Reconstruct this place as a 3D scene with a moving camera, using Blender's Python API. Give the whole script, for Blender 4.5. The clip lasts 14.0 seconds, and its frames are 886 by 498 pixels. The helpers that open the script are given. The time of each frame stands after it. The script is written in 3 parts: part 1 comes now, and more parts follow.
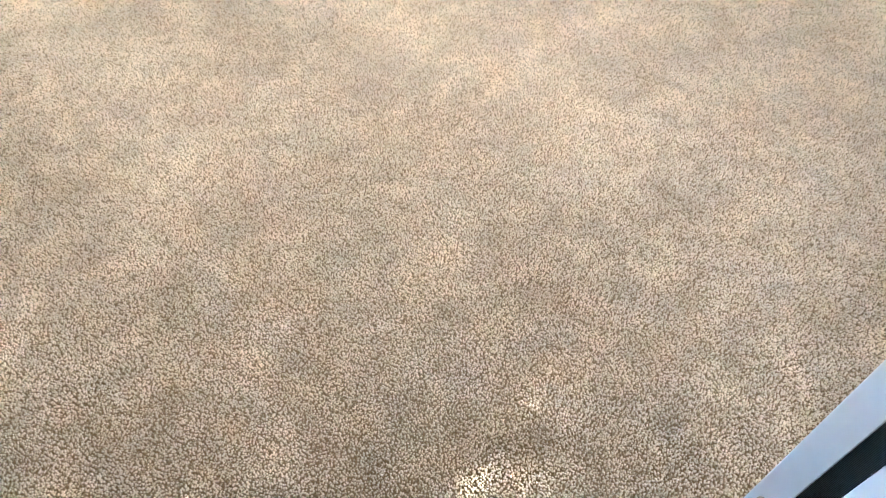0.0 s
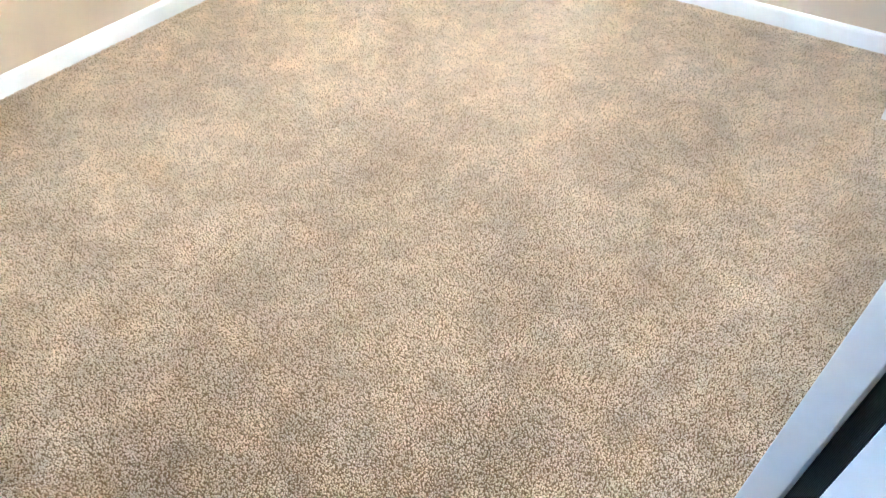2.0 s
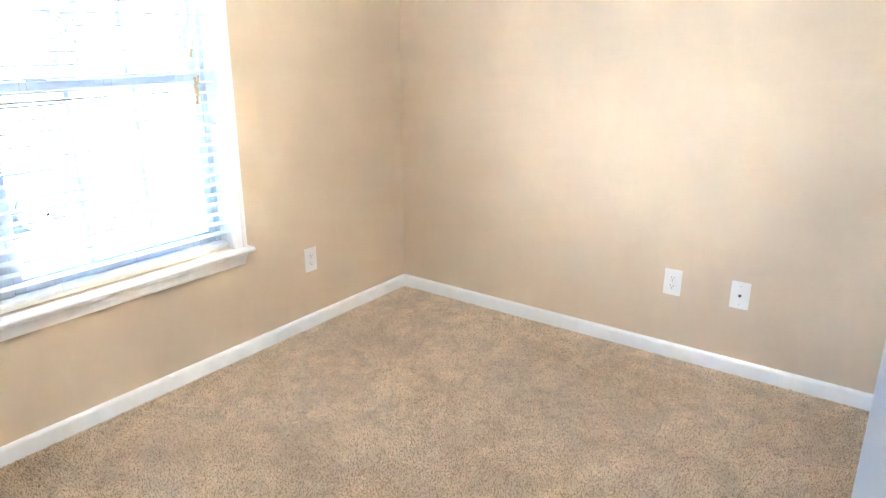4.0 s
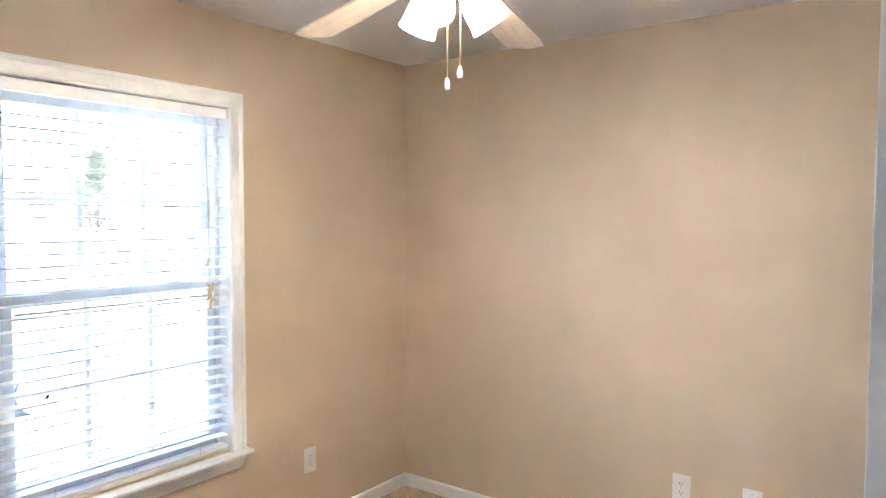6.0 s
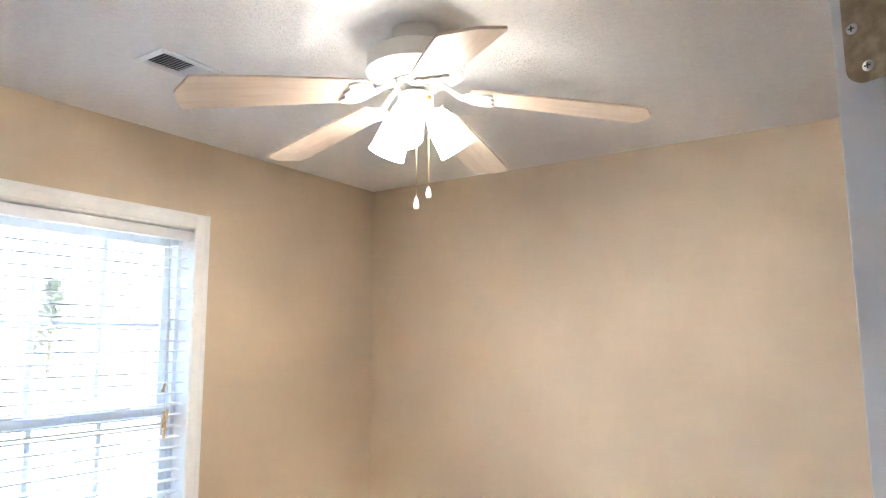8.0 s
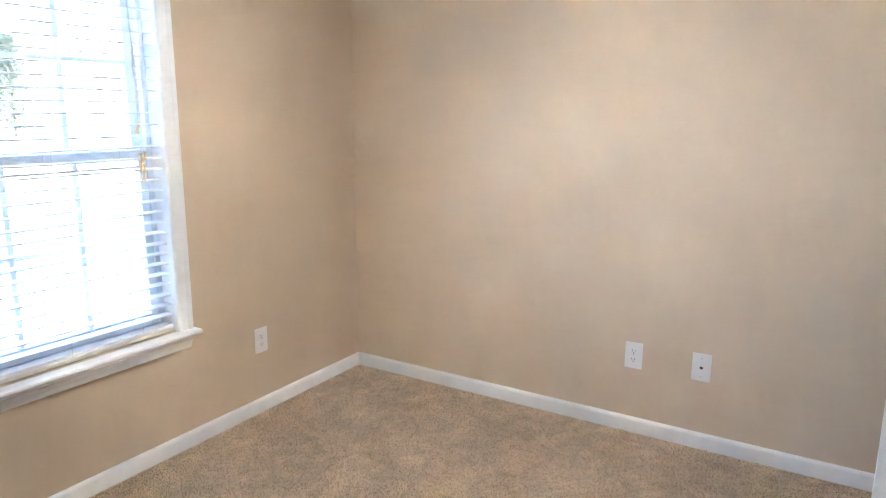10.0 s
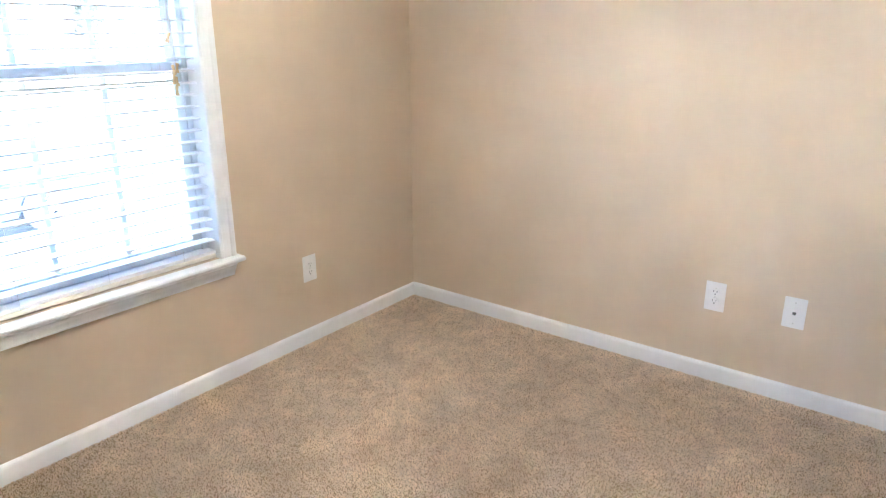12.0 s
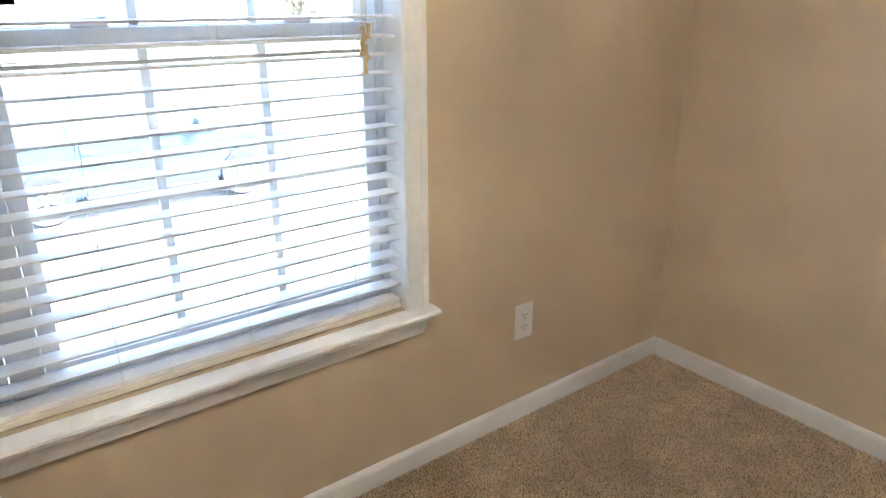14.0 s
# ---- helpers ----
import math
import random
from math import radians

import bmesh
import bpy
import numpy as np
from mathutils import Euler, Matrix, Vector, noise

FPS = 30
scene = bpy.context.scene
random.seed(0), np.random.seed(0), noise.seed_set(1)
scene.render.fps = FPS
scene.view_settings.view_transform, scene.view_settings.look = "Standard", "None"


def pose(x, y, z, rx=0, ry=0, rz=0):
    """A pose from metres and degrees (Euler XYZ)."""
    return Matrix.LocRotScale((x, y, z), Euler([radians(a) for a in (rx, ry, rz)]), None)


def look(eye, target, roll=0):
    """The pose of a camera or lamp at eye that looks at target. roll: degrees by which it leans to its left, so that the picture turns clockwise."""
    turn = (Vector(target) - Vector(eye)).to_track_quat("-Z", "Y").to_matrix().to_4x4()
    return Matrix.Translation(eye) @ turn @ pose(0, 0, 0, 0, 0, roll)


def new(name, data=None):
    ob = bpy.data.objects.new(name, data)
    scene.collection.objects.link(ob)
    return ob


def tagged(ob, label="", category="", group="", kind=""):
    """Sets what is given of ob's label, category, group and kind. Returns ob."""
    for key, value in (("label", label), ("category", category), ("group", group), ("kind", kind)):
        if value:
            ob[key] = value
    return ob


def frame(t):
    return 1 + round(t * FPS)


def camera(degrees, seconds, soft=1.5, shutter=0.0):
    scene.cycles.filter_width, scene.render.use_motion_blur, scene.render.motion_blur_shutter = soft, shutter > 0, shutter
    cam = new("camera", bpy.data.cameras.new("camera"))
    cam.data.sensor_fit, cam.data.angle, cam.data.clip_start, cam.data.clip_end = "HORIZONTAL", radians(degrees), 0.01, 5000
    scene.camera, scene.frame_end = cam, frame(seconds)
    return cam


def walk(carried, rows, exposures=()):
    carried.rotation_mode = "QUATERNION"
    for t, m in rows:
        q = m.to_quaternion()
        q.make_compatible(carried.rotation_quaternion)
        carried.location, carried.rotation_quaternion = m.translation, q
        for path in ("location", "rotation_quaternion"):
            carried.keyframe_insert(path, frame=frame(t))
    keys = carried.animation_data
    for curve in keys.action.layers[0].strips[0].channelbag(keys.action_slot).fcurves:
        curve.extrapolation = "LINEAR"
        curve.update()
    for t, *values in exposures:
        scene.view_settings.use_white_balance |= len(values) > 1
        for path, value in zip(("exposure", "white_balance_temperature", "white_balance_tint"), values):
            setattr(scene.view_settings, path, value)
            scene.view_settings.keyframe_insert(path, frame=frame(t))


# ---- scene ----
cam = camera(66.6, 14.0, soft=1.1)
PATH = [
    (0, (0.07, 0.032, 1.176), (-0.556, 1.13, -0.374), 0.9),
    (0.5, (0.124, 0.01, 1.208), (-0.523, 1.128, -0.318), 0.7),
    (1, (0.155, 0.006, 1.192), (-0.519, 1.148, -0.306), 0.7),
    (1.5, (0.163, 0.028, 1.2), (-0.542, 1.159, -0.292), 0.7),
    (2, (0.167, 0.015, 1.28), (-0.611, 1.196, -0.134), 0.4),
    (2.5, (0.166, -0.042, 1.296), (-0.684, 1.232, 0.01), 0.6),
    (3, (0.163, -0.048, 1.312), (-0.716, 1.227, 0.047), 0.6),
    (3.5, (0.214, -0.08, 1.41), (-0.806, 1.347, 0.451), 0.7),
    (3.7, (0.241, -0.085, 1.432), (-0.835, 1.406, 0.644), 0.4),
    (5.8, (0.289, -0.118, 1.576), (-0.893, 1.482, 1.365), -0.0),
    (6, (0.296, -0.123, 1.585), (-0.89, 1.484, 1.487), 0.2),
    (6.5, (0.306, -0.168, 1.61), (-0.846, 1.462, 1.733), 0.2),
    (7, (0.317, -0.212, 1.621), (-0.805, 1.421, 1.889), -0.0),
    (7.5, (0.307, -0.192, 1.612), (-0.788, 1.435, 2.003), -0.1),
    (8, (0.276, -0.114, 1.561), (-0.816, 1.538, 1.837), -0.2),
    (8.5, (0.267, -0.083, 1.49), (-0.82, 1.59, 1.347), -0.0),
    (9, (0.25, -0.081, 1.48), (-0.817, 1.589, 1.213), 0.2),
    (11.5, (0.101, 0.108, 1.415), (-0.886, 1.736, 0.804), -0.0),
    (12, (0.068, 0.193, 1.409), (-1.087, 1.705, 0.791), -0.2),
    (12.5, (-0.097, 0.286, 1.397), (-1.324, 1.73, 0.759), 0.0),
    (13, (-0.261, 0.37, 1.387), (-1.502, 1.806, 0.756), 0.1),
    (13.5, (-0.516, 0.543, 1.366), (-1.882, 1.852, 0.717), -0.4),
    (14, (-0.777, 0.738, 1.352), (-2.271, 1.872, 0.658), -0.1),
]
LIGHT = [(0, 7.3, 4560, 3), (2, 7.25, 4580, 3), (3.0, 7.05, 4620, 4), (3.7, 6.85, 4800, 6), (5.8, 6.15, 5400, 13), (6.5, 5.95, 5450, 13), (7.5, 6.15, 5400, 12),
         (8.5, 6.05, 5250, 11), (9.2, 6.05, 5100, 11), (11.3, 6.4, 4950, 10), (12.5, 6.25, 5000, 10), (13.0, 6.05, 5150, 10), (13.5, 5.85, 5400, 10), (14, 5.55, 5550, 10)]
walk(cam, [(t, look(eye, target, roll)) for t, eye, target, roll in PATH], LIGHT)


# ---- light ----
world = bpy.data.worlds.new("sky")
scene.world = world
world.use_nodes = True
_wn = world.node_tree.nodes
_sky = _wn.new("ShaderNodeTexSky")
_sky.sky_type, _sky.sun_disc = "NISHITA", False
_sky.dust_density, _sky.ozone_density = 4.0, 0.6
_sky.sun_elevation, _sky.sun_rotation = radians(42), radians(34)
world.node_tree.links.new(_sky.outputs["Color"], _wn["Background"].inputs["Color"])
_wn["Background"].inputs["Strength"].default_value = 0.055
sun = new("sun", bpy.data.lights.new("sun", "SUN"))
sun.data.energy, sun.data.angle, sun.data.color = 1.1, radians(0.5), (1, 0.95, 0.88)
sun.matrix_world = look((0, 0, 0), (-math.sin(radians(34)), -math.cos(radians(34)), -math.tan(radians(42))))
SHADE_POWER, BULB_POWER = 0.50, 16.0


# ---- materials ----
def mat(name, color, rough=0.6, metal=0.0, grain=40.0, vary=0.08, bump=0.0, bump_scale=200.0, patch=1.5, spread=0.05, coat=0.0):
    """A paint-like surface: two scales of tone, fine relief."""
    m = bpy.data.materials.new(name)
    m.use_nodes = True
    nt = m.node_tree
    b = nt.nodes["Principled BSDF"]
    b.inputs["Roughness"].default_value, b.inputs["Metallic"].default_value = rough, metal
    b.inputs["Coat Weight"].default_value = coat
    co = nt.nodes.new("ShaderNodeTexCoord")
    total = None
    for scale, amount, detail in ((grain, vary, 3), (patch, spread, 4)):
        n = nt.nodes.new("ShaderNodeTexNoise")
        n.inputs["Scale"].default_value, n.inputs["Detail"].default_value = scale, detail
        nt.links.new(co.outputs["Object"], n.inputs["Vector"])
        r = nt.nodes.new("ShaderNodeMapRange")
        r.inputs[1].default_value, r.inputs[2].default_value = 0.3, 0.7
        r.inputs[3].default_value, r.inputs[4].default_value = 1 - amount, 1 + amount
        nt.links.new(n.outputs["Fac"], r.inputs[0])
        if total is None:
            total = r.outputs[0]
        else:
            k = nt.nodes.new("ShaderNodeMath")
            k.operation = "MULTIPLY"
            nt.links.new(total, k.inputs[0]), nt.links.new(r.outputs[0], k.inputs[1])
            total = k.outputs[0]
    mix = nt.nodes.new("ShaderNodeVectorMath")
    mix.operation = "SCALE"
    mix.inputs[0].default_value = color
    nt.links.new(total, mix.inputs["Scale"])
    nt.links.new(mix.outputs[0], b.inputs["Base Color"])
    if bump:
        n = nt.nodes.new("ShaderNodeTexNoise")
        n.inputs["Scale"].default_value, n.inputs["Detail"].default_value = bump_scale, 2
        nt.links.new(co.outputs["Object"], n.inputs["Vector"])
        k = nt.nodes.new("ShaderNodeBump")
        k.inputs["Strength"].default_value, k.inputs["Distance"].default_value = bump, 0.002
        nt.links.new(n.outputs["Fac"], k.inputs["Height"])
        nt.links.new(k.outputs[0], b.inputs["Normal"])
    return m


def bsdf(m):
    return m.node_tree.nodes["Principled BSDF"]


def wood(name, light, dark, axis_scale=(2, 40, 40), rough=0.45):
    m = mat(name, light, rough, bump=0.05, bump_scale=90)
    nt = m.node_tree
    co, mp = nt.nodes.new("ShaderNodeTexCoord"), nt.nodes.new("ShaderNodeMapping")
    mp.inputs["Scale"].default_value = axis_scale
    n = nt.nodes.new("ShaderNodeTexNoise")
    n.inputs["Scale"].default_value, n.inputs["Detail"].default_value, n.inputs["Distortion"].default_value = 1.0, 5, 1.6
    ramp = nt.nodes.new("ShaderNodeValToRGB")
    ramp.color_ramp.elements[0].position, ramp.color_ramp.elements[1].position = 0.35, 0.6
    ramp.color_ramp.elements[0].color, ramp.color_ramp.elements[1].color = (*dark, 1), (*light, 1)
    nt.links.new(co.outputs["Object"], mp.inputs[0]), nt.links.new(mp.outputs[0], n.inputs["Vector"])
    nt.links.new(n.outputs["Fac"], ramp.inputs[0]), nt.links.new(ramp.outputs[0], bsdf(m).inputs["Base Color"])
    return m


def glass(name, tint=(0.95, 0.98, 0.97)):
    m = bpy.data.materials.new(name)
    m.use_nodes = True
    b = bsdf(m)
    b.inputs["Base Color"].default_value = (*tint, 1)
    b.inputs["Roughness"].default_value, b.inputs["IOR"].default_value = 0.0, 1.45
    b.inputs["Transmission Weight"].default_value = 1.0
    return m


def glowing(name, color, strength):
    m = mat(name, (0.9, 0.88, 0.84), 0.3)
    bsdf(m).inputs["Emission Color"].default_value = (*color, 1)
    bsdf(m).inputs["Emission Strength"].default_value = strength
    return m


def carpet_material(name):
    """Cut-pile carpet: each tuft has its own tone, over broad brushed patches."""
    m = bpy.data.materials.new(name)
    m.use_nodes = True
    nt = m.node_tree
    b = bsdf(m)
    b.inputs["Roughness"].default_value = 0.95
    b.inputs["Sheen Weight"].default_value = 0.15
    b.inputs["Specular IOR Level"].default_value = 0.1
    geo, co = nt.nodes.new("ShaderNodeNewGeometry"), nt.nodes.new("ShaderNodeTexCoord")
    ramp = nt.nodes.new("ShaderNodeValToRGB")
    e = ramp.color_ramp.elements
    e[0].position, e[0].color = 0.0, (0.30, 0.20, 0.105, 1)
    e[1].position, e[1].color = 1.0, (0.84, 0.68, 0.485, 1)
    for p, c in ((0.12, (0.46, 0.33, 0.19, 1)), (0.24, (0.66, 0.505, 0.33, 1)), (0.65, (0.755, 0.59, 0.40, 1))):
        k = e.new(p)
        k.color = c
    nt.links.new(geo.outputs["Random Per Island"], ramp.inputs[0])
    total = None
    for scale, lo, hi in ((4.2, 0.86, 1.06), (15.0, 0.86, 1.08)):
        n = nt.nodes.new("ShaderNodeTexNoise")
        n.inputs["Scale"].default_value, n.inputs["Detail"].default_value = scale, 3
        n.inputs["Distortion"].default_value = 0.6
        nt.links.new(co.outputs["Object"], n.inputs["Vector"])
        r = nt.nodes.new("ShaderNodeMapRange")
        r.inputs[1].default_value, r.inputs[2].default_value = 0.36, 0.64
        r.inputs[3].default_value, r.inputs[4].default_value = lo, hi
        nt.links.new(n.outputs["Fac"], r.inputs[0])
        if total is None:
            total = r.outputs[0]
        else:
            k = nt.nodes.new("ShaderNodeMath")
            k.operation = "MULTIPLY"
            nt.links.new(total, k.inputs[0]), nt.links.new(r.outputs[0], k.inputs[1])
            total = k.outputs[0]
    mix = nt.nodes.new("ShaderNodeVectorMath")
    mix.operation = "SCALE"
    nt.links.new(ramp.outputs[0], mix.inputs[0]), nt.links.new(total, mix.inputs["Scale"])
    nt.links.new(mix.outputs[0], b.inputs["Base Color"])
    return m


def ceiling_material(name):
    """Knockdown plaster: flattened splatters on a white ground."""
    m = mat(name, (0.90, 0.89, 0.875), 0.9, vary=0.03, grain=60, spread=0.02)
    nt = m.node_tree
    co = nt.nodes.new("ShaderNodeTexCoord")
    n = nt.nodes.new("ShaderNodeTexNoise")
    n.inputs["Scale"].default_value, n.inputs["Detail"].default_value = 150, 3
    n.inputs["Distortion"].default_value = 0.8
    r = nt.nodes.new("ShaderNodeMapRange")
    r.inputs[1].default_value, r.inputs[2].default_value = 0.54, 0.62
    k = nt.nodes.new("ShaderNodeBump")
    k.inputs["Strength"].default_value, k.inputs["Distance"].default_value = 0.8, 0.005
    nt.links.new(co.outputs["Object"], n.inputs["Vector"]), nt.links.new(n.outputs["Fac"], r.inputs[0])
    nt.links.new(r.outputs[0], k.inputs["Height"]), nt.links.new(k.outputs[0], bsdf(m).inputs["Normal"])
    return m


WALL = mat("tan_wall_paint", (0.605, 0.49, 0.342), 0.55, grain=25, vary=0.01, spread=0.015, bump=0.12, bump_scale=260)
WHITE = mat("white_trim_paint", (0.84, 0.84, 0.83), 0.35, grain=30, vary=0.02, spread=0.03, bump=0.04, bump_scale=60)
DOOR_WHITE = mat("white_door_paint", (0.74, 0.73, 0.705), 0.4, grain=30, vary=0.02, spread=0.02, bump=0.1, bump_scale=120)
VINYL = mat("white_vinyl", (0.84, 0.87, 0.89), 0.35, vary=0.02)
SLAT = mat("white_blind_slat", (0.88, 0.88, 0.88), 0.35, vary=0.02, spread=0.02)
CREAM = mat("cream_blind_rail", (0.78, 0.74, 0.64), 0.4, vary=0.02)
PLATE = mat("white_outlet_plastic", (0.82, 0.81, 0.79), 0.3, vary=0.01)
SLOT = mat("dark_slot", (0.02, 0.02, 0.02), 0.6)
CEIL = ceiling_material("knockdown_ceiling")
CARPET = carpet_material("beige_carpet_pile")
BACKING = mat("carpet_backing", (0.20, 0.125, 0.06), 0.95, grain=300, vary=0.25, spread=0.1)
FAN_WHITE = mat("white_fan_enamel", (0.68, 0.665, 0.63), 0.3, vary=0.01)
BLADE = wood("bleached_oak_blade", (0.74, 0.61, 0.48), (0.67, 0.53, 0.41), (3, 45, 45))
BRASS = mat("brass", (0.75, 0.55, 0.22), 0.3, 1.0, vary=0.1)
HINGE = mat("tarnished_brass_hinge", (0.38, 0.295, 0.19), 0.55, 0.5, grain=90, vary=0.3, spread=0.2, patch=30, bump=0.15, bump_scale=400)
SCREW = mat("steel_screw", (0.62, 0.61, 0.58), 0.35, 0.9, vary=0.1)
TASSEL = wood("pine_tassel", (0.72, 0.55, 0.30), (0.60, 0.42, 0.2), (40, 40, 4))
CORD = mat("white_cord", (0.75, 0.74, 0.70), 0.8)
SHADE = glowing("lit_frosted_glass", (1.0, 0.84, 0.62), SHADE_POWER)
BULB = glowing("lit_bulb", (1.0, 0.84, 0.62), BULB_POWER)
VENT = mat("white_vent_enamel", (0.78, 0.79, 0.80), 0.4, vary=0.02)
PULL = mat("white_porcelain", (0.85, 0.84, 0.80), 0.2)
PANE = glass("window_glass")
GRASS = mat("dry_lawn", (0.20, 0.20, 0.16), 0.95, grain=8, vary=0.25, spread=0.3, patch=0.4, bump=0.5, bump_scale=40)
CONCRETE = mat("pale_concrete", (0.34, 0.338, 0.33), 0.9, grain=20, vary=0.08, spread=0.1)
BRICK = mat("red_brick", (0.33, 0.23, 0.20), 0.85, grain=6, vary=0.2)
SIDING = mat("pale_siding", (0.62, 0.60, 0.56), 0.7, grain=4, vary=0.03)
ROOFING = mat("grey_shingle", (0.16, 0.15, 0.15), 0.9, grain=10, vary=0.2)
LEAF = mat("conifer_green", (0.20, 0.205, 0.15), 0.8, grain=3, vary=0.35, spread=0.3)
BARK = mat("bark", (0.12, 0.08, 0.05), 0.9, grain=15, vary=0.3)
CAR = mat("grey_blue_car_paint", (0.045, 0.075, 0.11), 0.35, 0.1, vary=0.02, coat=0.3)
# opaque panes; the sky's bright reflection is put into the pale base colour
CAR_GLASS = mat("car_glass", (0.22, 0.26, 0.29), 0.05)
GAP_DARK = mat("dark_grey_gap_strip", (0.03, 0.03, 0.032), 0.4, grain=80, vary=0.15)
TYRE = mat("tyre_rubber", (0.035, 0.036, 0.04), 0.8)
CHROME = mat("alloy", (0.6, 0.6, 0.62), 0.25, 1.0)


# ---- mesh tools ----
def box(bm, x0, y0, z0, x1, y1, z1, bevel=0.0, m=None):
    """An axis-aligned box with softened edges, added to bm."""
    made = bmesh.ops.create_cube(bm, size=1.0, matrix=Matrix.Translation(((x0 + x1) / 2, (y0 + y1) / 2, (z0 + z1) / 2)) @ Matrix.Diagonal((abs(x1 - x0), abs(y1 - y0), abs(z1 - z0), 1)))
    vs = made["verts"]
    if bevel:
        es = list({e for v in vs for e in v.link_edges})
        got = bmesh.ops.bevel(bm, geom=es, offset=bevel, segments=2, profile=0.5, affect="EDGES")
        vs = got["verts"]
    if m is not None:
        bmesh.ops.transform(bm, matrix=m, verts=list({v for v in vs if v.is_valid}))
    return bm


def boxed(*args, **kw):
    return box(bmesh.new(), *args, **kw)


def lathe(bm, profile, n=32, m=None, cap=False):
    """Turn a (radius, height) outline round z."""
    rings = []
    for r, z in profile:
        rings.append([bm.verts.new((r * math.cos(a * math.tau / n), r * math.sin(a * math.tau / n), z)) for a in range(n)])
    for a, b in zip(rings, rings[1:]):
        for i in range(n):
            bm.faces.new((a[i], a[(i + 1) % n], b[(i + 1) % n], b[i]))
    if cap:
        bm.faces.new(rings[0][::-1]), bm.faces.new(rings[-1])
    if m is not None:
        bmesh.ops.transform(bm, matrix=m, verts=[v for ring in rings for v in ring])
    return bm


def extrude(bm, outline, path_axis, a, b, m=None):
    """A straight moulding: a closed 2D outline swept from a to b along 'x', 'y' or 'z'."""
    def at(u, v, s):
        return {"x": (s, u, v), "y": (u, s, v), "z": (u, v, s)}[path_axis]
    lo, hi = [bm.verts.new(at(u, v, a)) for u, v in outline], [bm.verts.new(at(u, v, b)) for u, v in outline]
    n = len(outline)
    for i in range(n):
        bm.faces.new((lo[i], lo[(i + 1) % n], hi[(i + 1) % n], hi[i]))
    bm.faces.new(lo[::-1]), bm.faces.new(hi)
    bmesh.ops.recalc_face_normals(bm, faces=bm.faces[:])
    if m is not None:
        bmesh.ops.transform(bm, matrix=m, verts=lo + hi)
    return bm


def tube(bm, points, r, n=8):
    """A round rod through points."""
    rings = []
    pts = [Vector(p) for p in points]
    for i, p in enumerate(pts):
        d = (pts[min(i + 1, len(pts) - 1)] - pts[max(i - 1, 0)]).normalized()
        q = d.to_track_quat("Z", "Y")
        rr = r[i] if isinstance(r, (list, tuple)) else r
        rings.append([bm.verts.new(p + q @ Vector((rr * math.cos(k * math.tau / n), rr * math.sin(k * math.tau / n), 0))) for k in range(n)])
    for a, b in zip(rings, rings[1:]):
        for i in range(n):
            bm.faces.new((a[i], a[(i + 1) % n], b[(i + 1) % n], b[i]))
    bm.faces.new(rings[0][::-1]), bm.faces.new(rings[-1])
    return bm


def mesh_of(name, bm, material, smooth=False):
    bmesh.ops.recalc_face_normals(bm, faces=bm.faces[:])
    me = bpy.data.meshes.new(name)
    bm.to_mesh(me)
    bm.free()
    me.materials.append(material)
    if smooth:
        me.polygons.foreach_set("use_smooth", [True] * len(me.polygons))
        me.set_sharp_from_angle(angle=radians(smooth if smooth is not True else 40))
    return me


def part(name, bm, material, parent, label="", smooth=False, at=None):
    ob = new(name, mesh_of(name, bm, material, smooth))
    ob.parent = parent
    if at is not None:
        ob.matrix_basis = at
    return tagged(ob, label)


def thing(name, label, category, at=None, group="", kind="", bm=None, material=None, smooth=False):
    ob = new(name, mesh_of(name, bm, material, smooth) if bm else None)
    if at is not None:
        ob.matrix_basis = at
    return tagged(ob, label, category, group, kind)


def structure(name, bm, material, label="", smooth=False):
    return thing(name, label, name.rstrip("_0123456789").split("_")[0], kind="structure", bm=bm, material=material, smooth=smooth)


# ---- plan ----
WX, NY, SY, EX, CZ = -2.20, 2.893, -0.33, 0.95, 2.44      # window wall, back wall, near wall, far side wall, ceiling
OY0, OY1, OZ0, OZ1 = -0.11, 1.69, 0.54, 2.05               # window opening
DIAG = pose(0.3072, 0.4448, 0, 0, 0, 45)                     # the door wall cuts the corner: local x along it, local y into the room
DW0, DZ = -0.765, 2.055                                   # doorway from local x = DW0 to 0
DA, DB = -1.075, 0.924                                    # ends of the door wall, on the near wall and the side wall


def diag(*args, **kw):
    return box(*args, m=DIAG, **kw)


def slab(corners, z0, z1):
    """A flat slab over a polygon."""
    bm = bmesh.new()
    lo, hi = [bm.verts.new((x, y, z0)) for x, y in corners], [bm.verts.new((x, y, z1)) for x, y in corners]
    n = len(corners)
    for i in range(n):
        bm.faces.new((lo[i], lo[(i + 1) % n], hi[(i + 1) % n], hi[i]))
    bm.faces.new(lo[::-1]), bm.faces.new(hi)
    return bm


AROUND = [(WX - 0.16, SY - 0.12), (1.3, -1.9), (2.6, -0.6), (EX + 0.12, NY + 0.12), (WX - 0.16, NY + 0.12)]
structure("floor", slab(AROUND, -0.05, 0.0), BACKING, "beige cut-pile carpet backing over the bedroom and hall")
structure("ceiling", slab(AROUND, CZ, CZ + 0.05), CEIL, "white knockdown-textured ceiling")
WD = WX - 0.16                                            # outer face of the window wall
bm = boxed(WD, SY - 0.12, 0, WX, OY0, CZ)
box(bm, WD, OY1, 0, WX, NY + 0.12, CZ), box(bm, WD, OY0, 0, WX, OY1, OZ0), box(bm, WD, OY0, OZ1, WX, OY1, CZ)
structure("wall_west", bm, WALL, "tan painted wall with a tall window")
structure("wall_north", boxed(WX, NY, 0, EX + 0.12, NY + 0.12, CZ), WALL, "plain tan painted wall")
